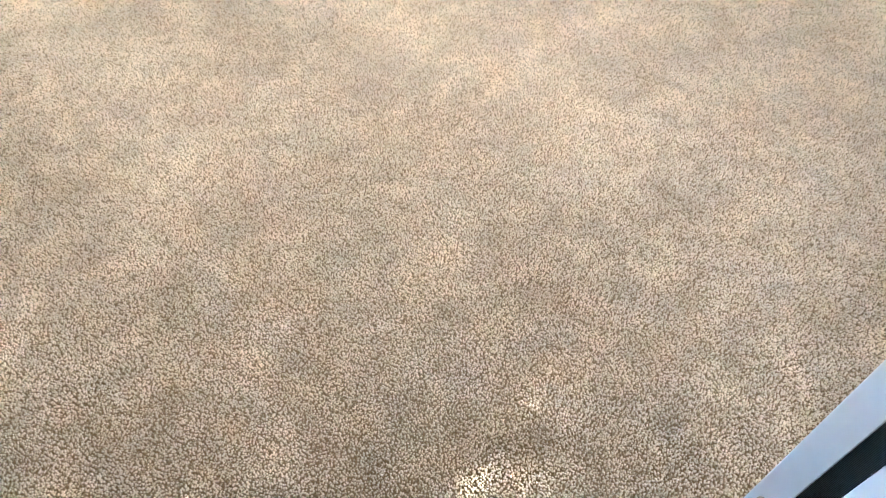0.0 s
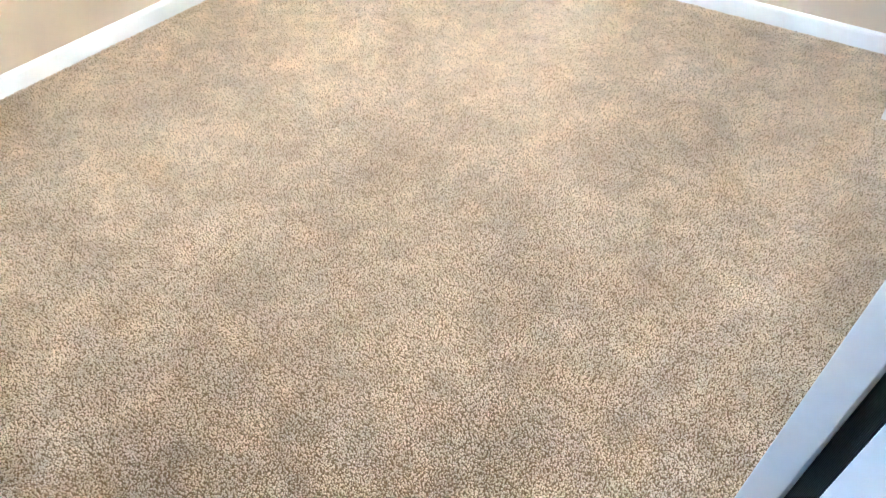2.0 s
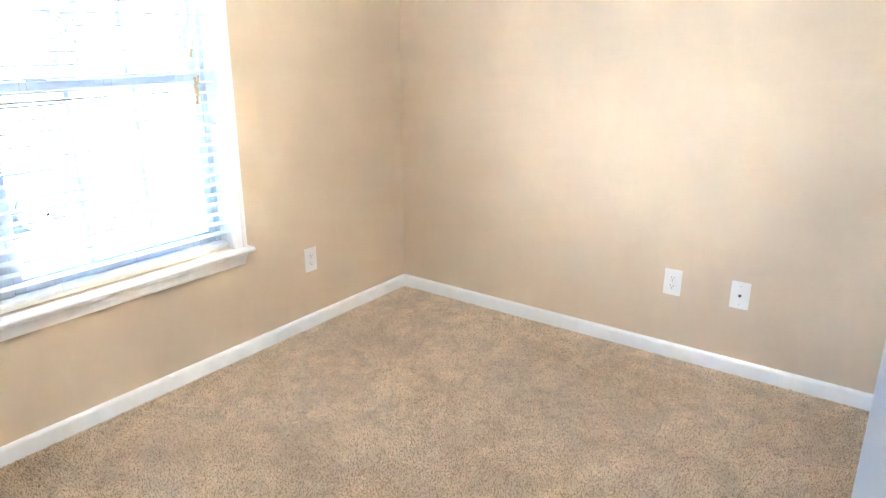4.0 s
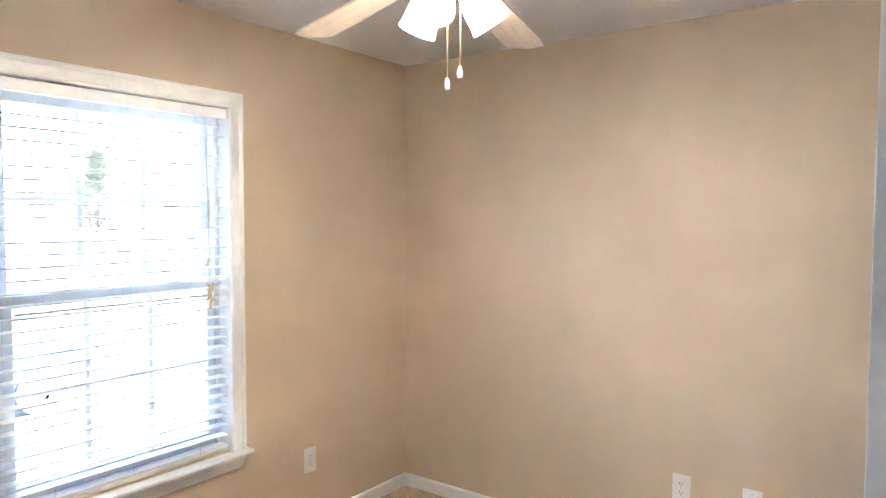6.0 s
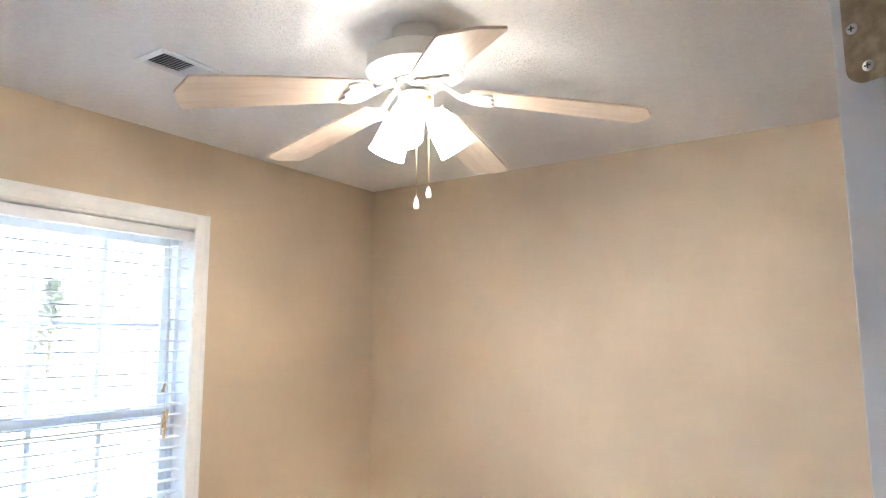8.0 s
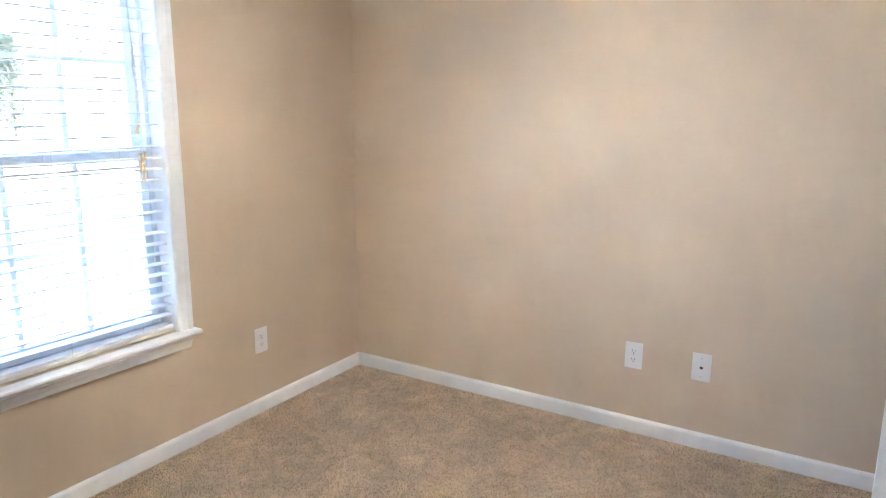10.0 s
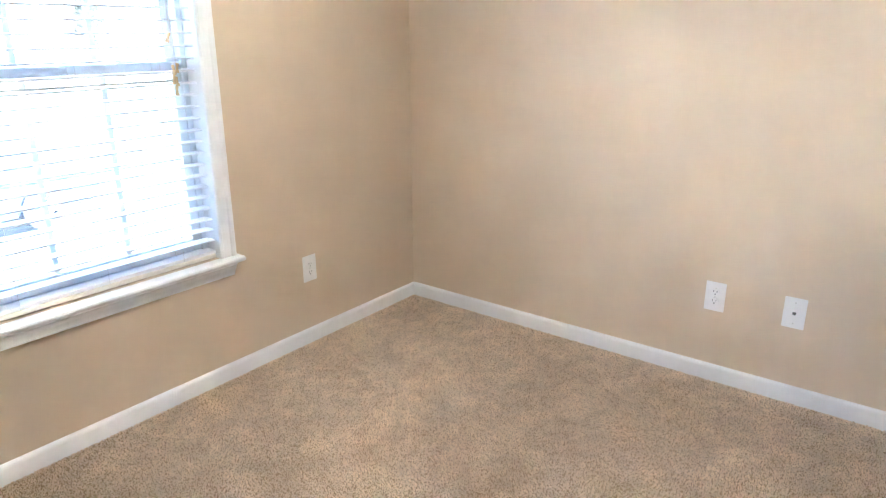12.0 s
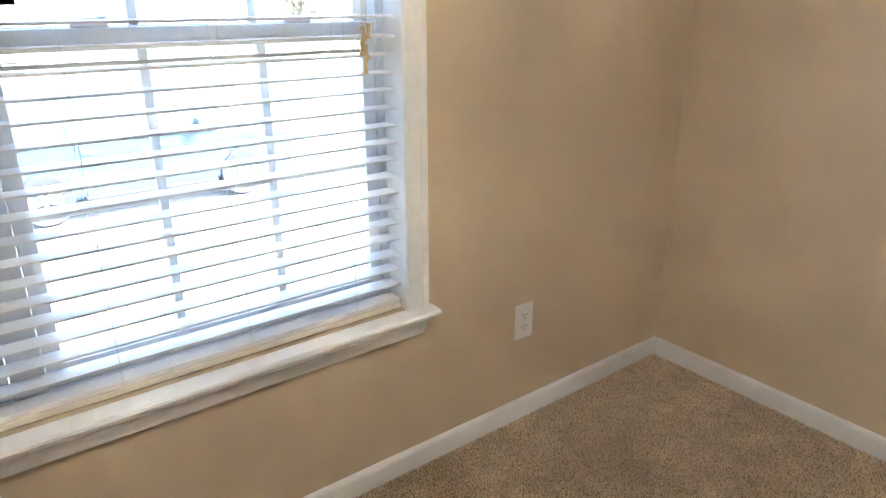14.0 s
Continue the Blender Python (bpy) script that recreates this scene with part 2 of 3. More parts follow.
structure("wall_east", boxed(EX, 1.0, 0, EX + 0.12, NY, CZ), WALL, "plain tan painted wall")
structure("wall_south", boxed(WX, SY - 0.12, 0, -0.4, SY, CZ), WALL, "plain tan painted wall")
bm = diag(bmesh.new(), DA - 0.05, -0.115, 0, DW0 - 0.018, 0, CZ)
diag(bm, 0.018, -0.115, 0, DB + 0.05, 0, CZ), diag(bm, DW0 - 0.018, -0.115, DZ + 0.018, 0.018, 0, CZ)
structure("wall_door", bm, WALL, "tan painted corner-cutting wall with the bedroom doorway")
bm = diag(bmesh.new(), -1.3, -1.25, 0, -1.2, -0.115, CZ)
diag(bm, 1.0, -1.25, 0, 1.1, -0.115, CZ), diag(bm, -1.3, -1.35, 0, 1.1, -1.25, CZ), diag(bm, -1.2, -0.115, 0, DA - 0.05, -0.05, CZ)
structure("wall_hall", bm, WALL, "plain tan hall walls behind the doorway")

# baseboards
BASE = [(0, 0), (0.013, 0), (0.013, 0.060), (0.011, 0.068), (0.006, 0.074), (0, 0.076)]
bm = extrude(bmesh.new(), [(WX + u, v) for u, v in BASE], "y", SY, NY)
structure("baseboard_west", bm, WHITE, "white painted baseboard below the window wall")
bm = extrude(bmesh.new(), [(NY - u, v) for u, v in BASE], "x", WX + 0.013, EX)
structure("baseboard_north", bm, WHITE, "white painted baseboard along the back wall")
bm = extrude(bmesh.new(), [(EX - u, v) for u, v in BASE], "y", 1.15, NY - 0.013)
structure("baseboard_east", bm, WHITE, "white painted baseboard")
bm = extrude(bmesh.new(), [(SY + u, v) for u, v in BASE], "x", WX + 0.013, -0.5)
structure("baseboard_south", bm, WHITE, "white painted baseboard")
bm = extrude(bmesh.new(), [(u, v) for u, v in BASE], "x", DA, DW0 - 0.075, DIAG)
extrude(bm, [(u, v) for u, v in BASE], "x", 0.10, DB, DIAG)
structure("baseboard_door", bm, WHITE, "white painted baseboard beside the doorway")

# door frame: jambs, stop and casing
bm = diag(bmesh.new(), 0, -0.117, 0, 0.018, 0.002, DZ, bevel=0.0015)
diag(bm, DW0 - 0.018, -0.117, 0, DW0, 0.002, DZ, bevel=0.0015)
diag(bm, DW0 - 0.018, -0.117, DZ, 0.018, 0.002, DZ + 0.018, bevel=0.0015)
diag(bm, -0.011, -0.085, 0, 0, -0.040, DZ, bevel=0.003), diag(bm, DW0, -0.085, 0, DW0 + 0.011, -0.040, DZ, bevel=0.003)
diag(bm, DW0 + 0.011, -0.085, DZ - 0.011, -0.011, -0.040, DZ, bevel=0.003)
structure("door_frame", bm, WHITE, "white painted door jamb with stop")
CASING = [(0, 0), (0.068, 0), (0.068, 0.017), (0.060, 0.018), (0.052, 0.016), (0.046, 0.013), (0.030, 0.012), (0.014, 0.012), (0.010, 0.014), (0.004, 0.012), (0, 0.008)]
for nm, y, s in (("trim_room_side", 0.0005, 1), ("trim_hall_side", -0.1155, -1)):
    bm = bmesh.new()
    if s < 0:
        extrude(bm, [(0.005 + u, y + s * v) for u, v in CASING], "z", 0, DZ + 0.073, DIAG)
    extrude(bm, [(DW0 - 0.005 - u, y + s * v) for u, v in CASING], "z", 0, DZ + 0.073, DIAG)
    extrude(bm, [(y + s * v, DZ + 0.005 + u) for u, v in CASING], "x", DW0 - 0.004, 0.004, DIAG)
    structure(nm, bm, WHITE, "white moulded door casing")


# ---- the window ----
window = thing("window_1", "white double-hung vinyl window with divided panes, casing and sill", "window", kind="structure")
CW = 0.068
for nm, a, b, s in (("casing", OY1 - 0.004, OZ0, 1), ("casing", OY0 + 0.004, OZ0, -1)):
    part(nm, extrude(bmesh.new(), [(WX + v * 1.15, a + s * u) for u, v in CASING], "z", OZ0, OZ1 + CW - 0.004), WHITE, window)
part("casing", extrude(bmesh.new(), [(WX + v * 1.15, OZ1 - 0.004 + u) for u, v in CASING], "y", OY0 + 0.0045, OY1 - 0.0045), WHITE, window)
nose = [(WX - 0.075, 0), (WX - 0.075, -0.02), (WX + 0.052, -0.02), (WX + 0.058, -0.016), (WX + 0.060, -0.010), (WX + 0.058, -0.004), (WX + 0.052, 0)]
bm = extrude(bmesh.new(), [(u, OZ0 + v) for u, v in nose if u > WX - 0.01] + [(WX + 0.001, OZ0), (WX + 0.001, OZ0 - 0.02)], "y", OY0 - 0.078, OY1 + 0.078)
part("window_stool", bm, WHITE, window, "white wooden stool with rounded nose")
part("window_sill", boxed(WX - 0.075, OY0 + 0.001, OZ0 - 0.02, WX + 0.001, OY1 - 0.001, OZ0 - 0.001), WHITE, window)
APRON = [(0, -0.0205), (0.046, -0.0205), (0.046, -0.028), (0.040, -0.034), (0.035, -0.046), (0.028, -0.058), (0.022, -0.070), (0.020, -0.078), (0, -0.078)]
part("apron", extrude(bmesh.new(), [(WX + u, OZ0 + v) for u, v in APRON], "y", OY0 - 0.045, OY1 + 0.045), WHITE, window, "white moulded apron below the stool")
bm = boxed(WD, OY0 - 0.001, OZ0, WX + 0.001, OY0 + 0.003, OZ1)
box(bm, WD, OY1 - 0.003, OZ0, WX + 0.001, OY1 + 0.001, OZ1), box(bm, WD, OY0, OZ1 - 0.003, WX + 0.001, OY1, OZ1 + 0.001)
part("jamb_lining", bm, WHITE, window)
FX, MY = WX - 0.075, 0.79                                  # room face of the frame; middle of the mullion between the pair
bm = boxed(FX - 0.075, OY0 + 0.003, OZ0, FX, OY0 + 0.025, OZ1 - 0.003, bevel=0.003)
box(bm, FX - 0.075, OY1 - 0.025, OZ0, FX, OY1 - 0.003, OZ1 - 0.003, bevel=0.003), box(bm, FX - 0.075, OY0 + 0.025, OZ1 - 0.03, FX, OY1 - 0.025, OZ1 - 0.003, bevel=0.003)
box(bm, FX - 0.075, OY0 + 0.025, OZ0, FX, OY1 - 0.025, OZ0 + 0.03, bevel=0.003)
box(bm, FX - 0.075, MY - 0.032, OZ0 + 0.03, FX, MY + 0.032, OZ1 - 0.03, bevel=0.003)
part("window_frame", bm, VINYL, window, "white vinyl frame with a mullion between the two sashes")


def sash(nm, x, z0, z1, top, bottom, y0, y1, bar=0.008):
    """One sash: rails, stiles, muntins and six panes."""
    d = 0.03
    bm = boxed(x - d, y0, z0, x, y0 + 0.035, z1, bevel=0.002)
    box(bm, x - d, y1 - 0.035, z0, x, y1, z1, bevel=0.002)
    box(bm, x - d, y0 + 0.035, z1 - top, x, y1 - 0.035, z1, bevel=0.002), box(bm, x - d, y0 + 0.035, z0, x, y1 - 0.035, z0 + bottom, bevel=0.002)
    s = part(nm, bm, VINYL, window)
    gy0, gy1, gz0, gz1 = y0 + 0.035, y1 - 0.035, z0 + bottom, z1 - top
    for k in (1, 2):
        y = gy0 + (gy1 - gy0) * k / 3
        part("muntin", boxed(x - d + 0.008, y - 0.010, gz0, x - 0.008, y + 0.010, gz1, bevel=0.002), VINYL, s)
    z = (gz0 + gz1) / 2
    for k in range(3):
        a, b = gy0 + (gy1 - gy0) * k / 3, gy0 + (gy1 - gy0) * (k + 1) / 3
        part("muntin", boxed(x - d + 0.009, a + (0.0101 if k else 0), z - bar, x - 0.009, b - (0.0101 if k < 2 else 0), z + bar), VINYL, s)
    for k in range(3):
        for lo, hi in ((gz0, z - bar), (z + bar, gz1)):
            a, b = gy0 + (gy1 - gy0) * k / 3, gy0 + (gy1 - gy0) * (k + 1) / 3
            pane = part("pane", boxed(x - d / 2 - 0.002, a, lo, x - d / 2 + 0.002, b, hi), PANE, s)
            pane.visible_shadow = False
    return s


for y0, y1 in ((OY0 + 0.027, MY - 0.034), (MY + 0.034, OY1 - 0.027)):
    low = sash("lower_sash", FX - 0.006, OZ0 + 0.032, 1.302, 0.043, 0.05, y0, y1, 0.0035)
    high = sash("upper_sash", FX - 0.041, 1.268, OZ1 - 0.032, 0.04, 0.036, y0, y1)
    for y in (y0 + 0.2, y1 - 0.2):
        bm = boxed(FX - 0.03, y - 0.035, 1.302, FX - 0.008, y + 0.035, 1.312, bevel=0.003)
        tube(bm, [(FX - 0.02, y, 1.311), (FX - 0.016, y + 0.02, 1.318), (FX - 0.006, y + 0.03, 1.318)], 0.004)
        part("sash_lock", bm, VINYL, low)
    part("lift_rail", boxed(FX - 0.004, y0 + 0.036, 1.230, FX + 0.006, y1 - 0.036, 1.239, bevel=0.002), CREAM, low, "thin cream lift rail")
    for y in (y0 + 0.052, y1 - 0.052):
        part("finger_loop", tube(bmesh.new(), [(FX + 0.004, y - 0.013, 1.243), (FX + 0.008, y - 0.013, 1.221), (FX + 0.008, y + 0.013, 1.221), (FX + 0.004, y + 0.013, 1.243), (FX + 0.004, y - 0.013, 1.243)], 0.0014), SCREW, low)

# ---- the blind ----
blind = thing("window_blind", "white two-inch slatted blind, lowered with slats open", "blind")
SX = WX - 0.040
part("headrail", boxed(SX - 0.028, OY0 + 0.006, 2.004, SX + 0.024, OY1 - 0.006, 2.040, bevel=0.002), SLAT, blind)
part("valance", boxed(SX + 0.026, OY0 + 0.005, 1.998, SX + 0.035, OY1 - 0.005, 2.041, bevel=0.003), SLAT, blind, "white flat valance strip")
outline = [(-0.025, 0.0), (-0.012, 0.0012), (0.0, 0.0016), (0.012, 0.0012), (0.025, 0.0), (0.025, -0.0050), (0.012, -0.0018), (0.0, -0.001), (-0.012, -0.0014), (-0.025, -0.0026)]
slat_bm = extrude(bmesh.new(), outline, "y", OY0 + 0.008, OY1 - 0.008)
slat_mesh = mesh_of("slat", slat_bm, SLAT, 50)
z = 0.618
rng = random.Random(4)
while z < 1.985:
    s = new("slat", slat_mesh)
    s.parent = blind
    s.matrix_basis = pose(SX, 0, z, rng.uniform(-0.06, 0.06), 1.5 + rng.uniform(-1.0, 1.0), 0)
    z += 0.0436
part("bottom_rail", boxed(SX - 0.026, OY0 + 0.008, 0.5425, SX + 0.026, OY1 - 0.008, 0.560, bevel=0.004), CREAM, blind, "cream bottom rail resting on the stool")
part("stacked_slats", boxed(SX - 0.025, OY0 + 0.008, 0.5605, SX + 0.025, OY1 - 0.008, 0.574, bevel=0.002), SLAT, blind)
for y in (0.07, 0.365, 0.66, 0.955, 1.247, 1.54):
    bm = tube(bmesh.new(), [(SX + 0.0275, y, 2.0), (SX + 0.0275, y, 0.56)], 0.0007, 6)
    tube(bm, [(SX - 0.0275, y, 2.0), (SX - 0.0275, y, 0.56)], 0.0007, 6)
    part("ladder_cord", bm, CORD, blind)
TX = WX + 0.0275


def tassel(y, z, lean=0):
    t = part("tassel", lathe(bmesh.new(), [(0.0015, 0.034), (0.0055, 0.033), (0.0058, 0.028), (0.0042, 0.020), (0.0045, 0.012), (0.0078, 0.002), (0.0072, 0.0), (0.0015, 0.0)], 16, cap=True), TASSEL, blind, "turned pale wooden cord tassel", 40, pose(TX, y, z, lean, 0, 0))
    part("lift_cord", tube(bmesh.new(), [(TX, y, z + 0.033), (TX - 0.004, y * 0.3 + 1.572 * 0.7, (z + 2.0) / 2), (TX - 0.02, 1.565, 2.0)], 0.0009, 6), CORD, blind)


for y, z, lean in ((1.570, 1.262, 6), (1.580, 1.268, -8), (1.566, 1.230, 0), (1.578, 1.222, 8), (1.571, 1.190, -3), (1.556, 1.372, -20)):
    tassel(y, z, lean)

# ---- wall plates ----
def plate_body():
    bm = boxed(-0.0395, -0.005, -0.062, 0.0395, 0, 0.062, bevel=0.003)
    return bm


def outlet(at, group):
    """A duplex receptacle on a plate; faces -y before placing."""
    o = thing("wall_outlet", "white duplex electrical outlet with wide cover plate", "outlet", at, group)
    part("cover_plate", plate_body(), PLATE, o, smooth=40)
    for s in (-1, 1):
        c = Vector((0, 0, s * 0.0195))
        bm = lathe(bmesh.new(), [(0.0168, 0), (0.0168, 0.0022), (0.0160, 0.003), (0.0001, 0.003)], 28, pose(c.x, -0.005, c.z, 90))
        f = part("receptacle", bm, PLATE, o, smooth=40)
        bm = boxed(-0.0080, -0.0088, c.z + 0.0005, -0.0056, -0.0078, c.z + 0.0085)
        box(bm, 0.0056, -0.0088, c.z + 0.001, 0.0078, -0.0078, c.z + 0.0075)
        lathe(bm, [(0.0026, 0), (0.0026, 0.001), (0.0001, 0.001)], 12, pose(0, -0.0078, c.z - 0.0075, 90))
        part("slots", bm, SLOT, f)
    part("screw", lathe(bmesh.new(), [(0.003, 0), (0.003, 0.0008), (0.0001, 0.0012)], 12, pose(0, -0.005, 0, 90)), SCREW, o, smooth=40)
    return o


outlet(pose(WX, 2.146, 0.368, 0, 0, 90), "outlets")
outlet(pose(-0.600, NY, 0.374), "outlets")
phone = thing("phone_jack", "white telephone jack cover plate on the wall", "wall plate", pose(-0.306, NY, 0.377))
part("cover_plate", plate_body(), PLATE, phone, smooth=40)
bm = boxed(-0.0065, -0.0062, -0.006, 0.0065, -0.0045, 0.004)
box(bm, -0.003, -0.0062, -0.0085, 0.003, -0.0045, -0.006)
part("socket", bm, SLOT, phone)
for z in (-0.042, 0.042):
    part("screw", lathe(bmesh.new(), [(0.003, 0), (0.003, 0.0008), (0.0001, 0.0012)], 12, pose(0, -0.005, z, 90)), SCREW, phone, smooth=40)


# ---- ceiling vent ----
vent = thing("ceiling_vent", "white metal ceiling register with two louvred banks", "vent", pose(-1.548, 1.160, CZ))
VW, VL = 0.072, 0.142
bm = bmesh.new()
for a in ((-VW, -VL, -0.005, VW, -VL + 0.026, -0.0005), (-VW, VL - 0.026, -0.005, VW, VL, -0.0005), (-VW, -VL + 0.026, -0.005, -VW + 0.026, VL - 0.026, -0.0005), (VW - 0.026, -VL + 0.026, -0.005, VW, VL - 0.026, -0.0005)):
    box(bm, *a, bevel=0.0012)
box(bm, -VW + 0.026, -0.004, -0.005, VW - 0.026, 0.004, -0.0005)
part("frame", bm, VENT, vent)
# no real hole: a flat black sheet paints the shade behind the louvres
part("duct_shade", boxed(-VW + 0.020, -VL + 0.020, -0.0012, VW - 0.020, VL - 0.020, -0.0004), SLOT, vent, "black sheet for the shade of the duct opening")
for bank, lean, y0 in ((0, 40, -VL + 0.028), (1, -52, 0.006)):
    for k in range(9):
        y = y0 + 0.006 + k * 0.0115
        part("louvre", boxed(-VW + 0.026, -0.0058, -0.0005, VW - 0.026, 0.0058, 0.0005), VENT, vent, at=pose(0, y, -0.0062, lean, 0, 0))
for x in (-VW + 0.012, VW - 0.012):
    part("screw", lathe(bmesh.new(), [(0.003, 0), (0.003, 0.001), (0.0001, 0.0015)], 10, pose(x, -VL + 0.012, -0.005, 180)), SCREW, vent)


# ---- ceiling fan ----
AX, AY, PHASE, TIP, ROOT_Z = -0.791, 1.365, 28.0, 0.650, 2.268
LOWER = pose(0, 0, -0.012)
fan = thing("ceiling_fan", "white five-blade ceiling fan with pale wood blades and three lit shades", "ceiling fan", Matrix.Translation((AX, AY, CZ)) @ Matrix.Rotation(radians(0.4), 4, (0.82, 0.57, 0)) @ Matrix.Translation((0, 0, -CZ)))
part("canopy", lathe(bmesh.new(), [(0.001, 2.4395), (0.070, 2.4395), (0.070, 2.412), (0.067, 2.404), (0.062, 2.374), (0.001, 2.374)], 40), FAN_WHITE, fan, smooth=40)
part("motor_housing", lathe(bmesh.new(), [(0.001, 2.388), (0.105, 2.388), (0.128, 2.384), (0.137, 2.376), (0.139, 2.362), (0.139, 2.338), (0.142, 2.333), (0.142, 2.328), (0.132, 2.322), (0.092, 2.306), (0.080, 2.304), (0.001, 2.304)], 48), FAN_WHITE, fan, smooth=35, at=LOWER)
bm = bmesh.new()
for k in range(54):
    box(bm, 0.098, -0.0011, -0.0012, 0.130, 0.0011, 0.0012, m=pose(0, 0, 2.3138, 0, 0, k * 360 / 54) @ pose(0, 0, 0, 0, -21, 0) @ pose(0, 0, -0.039))
part("cooling_slots", bm, SLOT, fan, at=LOWER)
part("flywheel", lathe(bmesh.new(), [(0.001, 2.304), (0.062, 2.304), (0.066, 2.296), (0.066, 2.286), (0.060, 2.280), (0.001, 2.280)], 32), SCREW, fan, smooth=35, at=LOWER)
part("switch_housing", lathe(bmesh.new(), [(0.001, 2.268), (0.042, 2.268), (0.049, 2.264), (0.050, 2.258), (0.050, 2.236), (0.046, 2.228), (0.034, 2.222), (0.030, 2.206), (0.018, 2.196), (0.001, 2.194)], 36), FAN_WHITE, fan, smooth=35, at=LOWER)
part("yoke", lathe(bmesh.new(), [(0.014, 2.281), (0.014, 2.267)], 16, cap=True), SLOT, fan, at=LOWER)


def blade_mesh():
    """A flat board, wider outward, with an ogee-cut tip."""
    side = [(0.160, 0.048), (0.19, 0.056), (0.40, 0.067), (TIP - 0.035, 0.073), (TIP - 0.022, 0.069), (TIP - 0.016, 0.050), (TIP - 0.002, 0.012), (TIP, 0.0)]
    ring = side + [(x, -y) for x, y in side[-2::-1]]
    bm = bmesh.new()
    lo, hi = [bm.verts.new((x, y, -0.003)) for x, y in ring], [bm.verts.new((x, y, 0.003)) for x, y in ring]
    n = len(ring)
    for i in range(n):
        bm.faces.new((lo[i], lo[(i + 1) % n], hi[(i + 1) % n], hi[i]))
    bm.faces.new(lo[::-1]), bm.faces.new(hi)
    return bm


def iron_mesh():
    """The cast bracket: arm, and a scrolled plate under the blade."""
    bm = bmesh.new()
    tube(bm, [(0.054, 0.0, 0.026), (0.080, 0.004, 0.021), (0.104, 0.006, 0.008), (0.126, 0.004, -0.004), (0.160, 0.0, -0.008)], [0.010, 0.0085, 0.008, 0.009, 0.010], 12)
    ring = [(0.136, 0.010), (0.146, 0.028), (0.162, 0.044), (0.186, 0.050), (0.208, 0.049), (0.221, 0.042), (0.221, 0.034), (0.212, 0.025), (0.214, 0.012), (0.223, 0.0)]
    ring = ring + [(x, -y) for x, y in ring[-2::-1]]
    lo, hi = [bm.verts.new((x, y, -0.011)) for x, y in ring], [bm.verts.new((x, y, -0.0035)) for x, y in ring]
    n = len(ring)
    for i in range(n):
        bm.faces.new((lo[i], lo[(i + 1) % n], hi[(i + 1) % n], hi[i]))
    bm.faces.new(lo[::-1]), bm.faces.new(hi)
    for x, y in ((0.172, 0.028), (0.172, -0.028), (0.196, 0.0)):
        lathe(bm, [(0.005, -0.011), (0.005, -0.013), (0.001, -0.014)], 10, pose(x, y, 0))
    return bm


blade_me, iron_me = mesh_of("blade", blade_mesh(), BLADE), mesh_of("blade_iron", iron_mesh(), FAN_WHITE, 40)
# the irons are a little bent: each blade has its own pitch and droop
for k, (pitch, droop) in enumerate(((3, 0.100), (5, 0.094), (-6, 0.088), (13, 0.128), (11, 0.117))):
    m = pose(0, 0, ROOT_Z, 0, 0, PHASE + 72 * k) @ pose(0, 0, 0, 0, math.degrees(math.atan(droop / TIP)), 0) @ pose(0, 0, 0, pitch)
    b, i = new("blade", blade_me), new("blade_iron", iron_me)
    for o in (b, i):
        o.parent = fan
        o.matrix_basis = m
tagged(b, "pale bleached-oak fan blade")

shade_profile = [(0.001, 0.0), (0.022, 0.0), (0.027, -0.004), (0.036, -0.022), (0.044, -0.045), (0.048, -0.075), (0.050, -0.105), (0.055, -0.128), (0.0525, -0.128), (0.0475, -0.104), (0.0455, -0.075), (0.0415, -0.045), (0.034, -0.024), (0.020, -0.006), (0.001, -0.006)]
shade_me = mesh_of("glass_shade", lathe(bmesh.new(), shade_profile, 36), SHADE, 60)
bulb_me = mesh_of("bulb", lathe(bmesh.new(), [(0.001, -0.02), (0.014, -0.03), (0.016, -0.045), (0.026, -0.065), (0.029, -0.082), (0.024, -0.098), (0.010, -0.108), (0.001, -0.110)], 20), BULB, 60)
for a in (50, 170, 290):
    m = pose(0, 0, 2.210, 0, 0, a) @ pose(0.052, 0, 0, 0, -34, 0)
    arm = part("light_arm", tube(bmesh.new(), [(0.028, 0, 2.216), (0.045, 0, 2.220), (0.056, 0, 2.214)], [0.012, 0.013, 0.020], 14), FAN_WHITE, fan, smooth=40, at=pose(0, 0, -0.012, 0, 0, a))
    s, b = new("glass_shade", shade_me), new("bulb", bulb_me)
    s.parent = b.parent = fan
    s.matrix_basis = b.matrix_basis = m
    tagged(s, "lit frosted white glass bell shade")
    for d in (60, 180, 300):
        part("thumb_screw", tube(bmesh.new(), [(0.026, 0, -0.004), (0.036, 0, -0.004)], [0.002, 0.004], 8), BRASS, fan, at=m @ pose(0, 0, 0, 0, 0, d))


def chain(x, y, z0, z1):
    bm = bmesh.new()
    n = int((z0 - z1) / 0.0046)
    for k in range(n):
        bmesh.ops.create_icosphere(bm, subdivisions=1, radius=0.0014, matrix=Matrix.Translation((x, y, z0 - k * 0.0046)))
    tube(bm, [(x, y, z0), (x, y, z1)], 0.0006, 5)
    c = part("pull_chain", bm, BRASS, fan, "brass bead pull chain")
    part("chain_pull", lathe(bmesh.new(), [(0.0015, 0.0), (0.004, -0.003), (0.0075, -0.018), (0.0078, -0.024), (0.005, -0.030), (0.001, -0.031)], 16, pose(x, y, z1)), PULL, c, "white porcelain pull", 50)


chain(0.053, -0.014, 2.228, 1.980)
chain(0.018, -0.023, 2.188, 1.952)
part("chain_bushing", lathe(bmesh.new(), [(0.006, 0), (0.006, 0.008), (0.001, 0.009)], 12, pose(0.049, -0.013, 2.231, 90, 0, 75)), BRASS, fan)


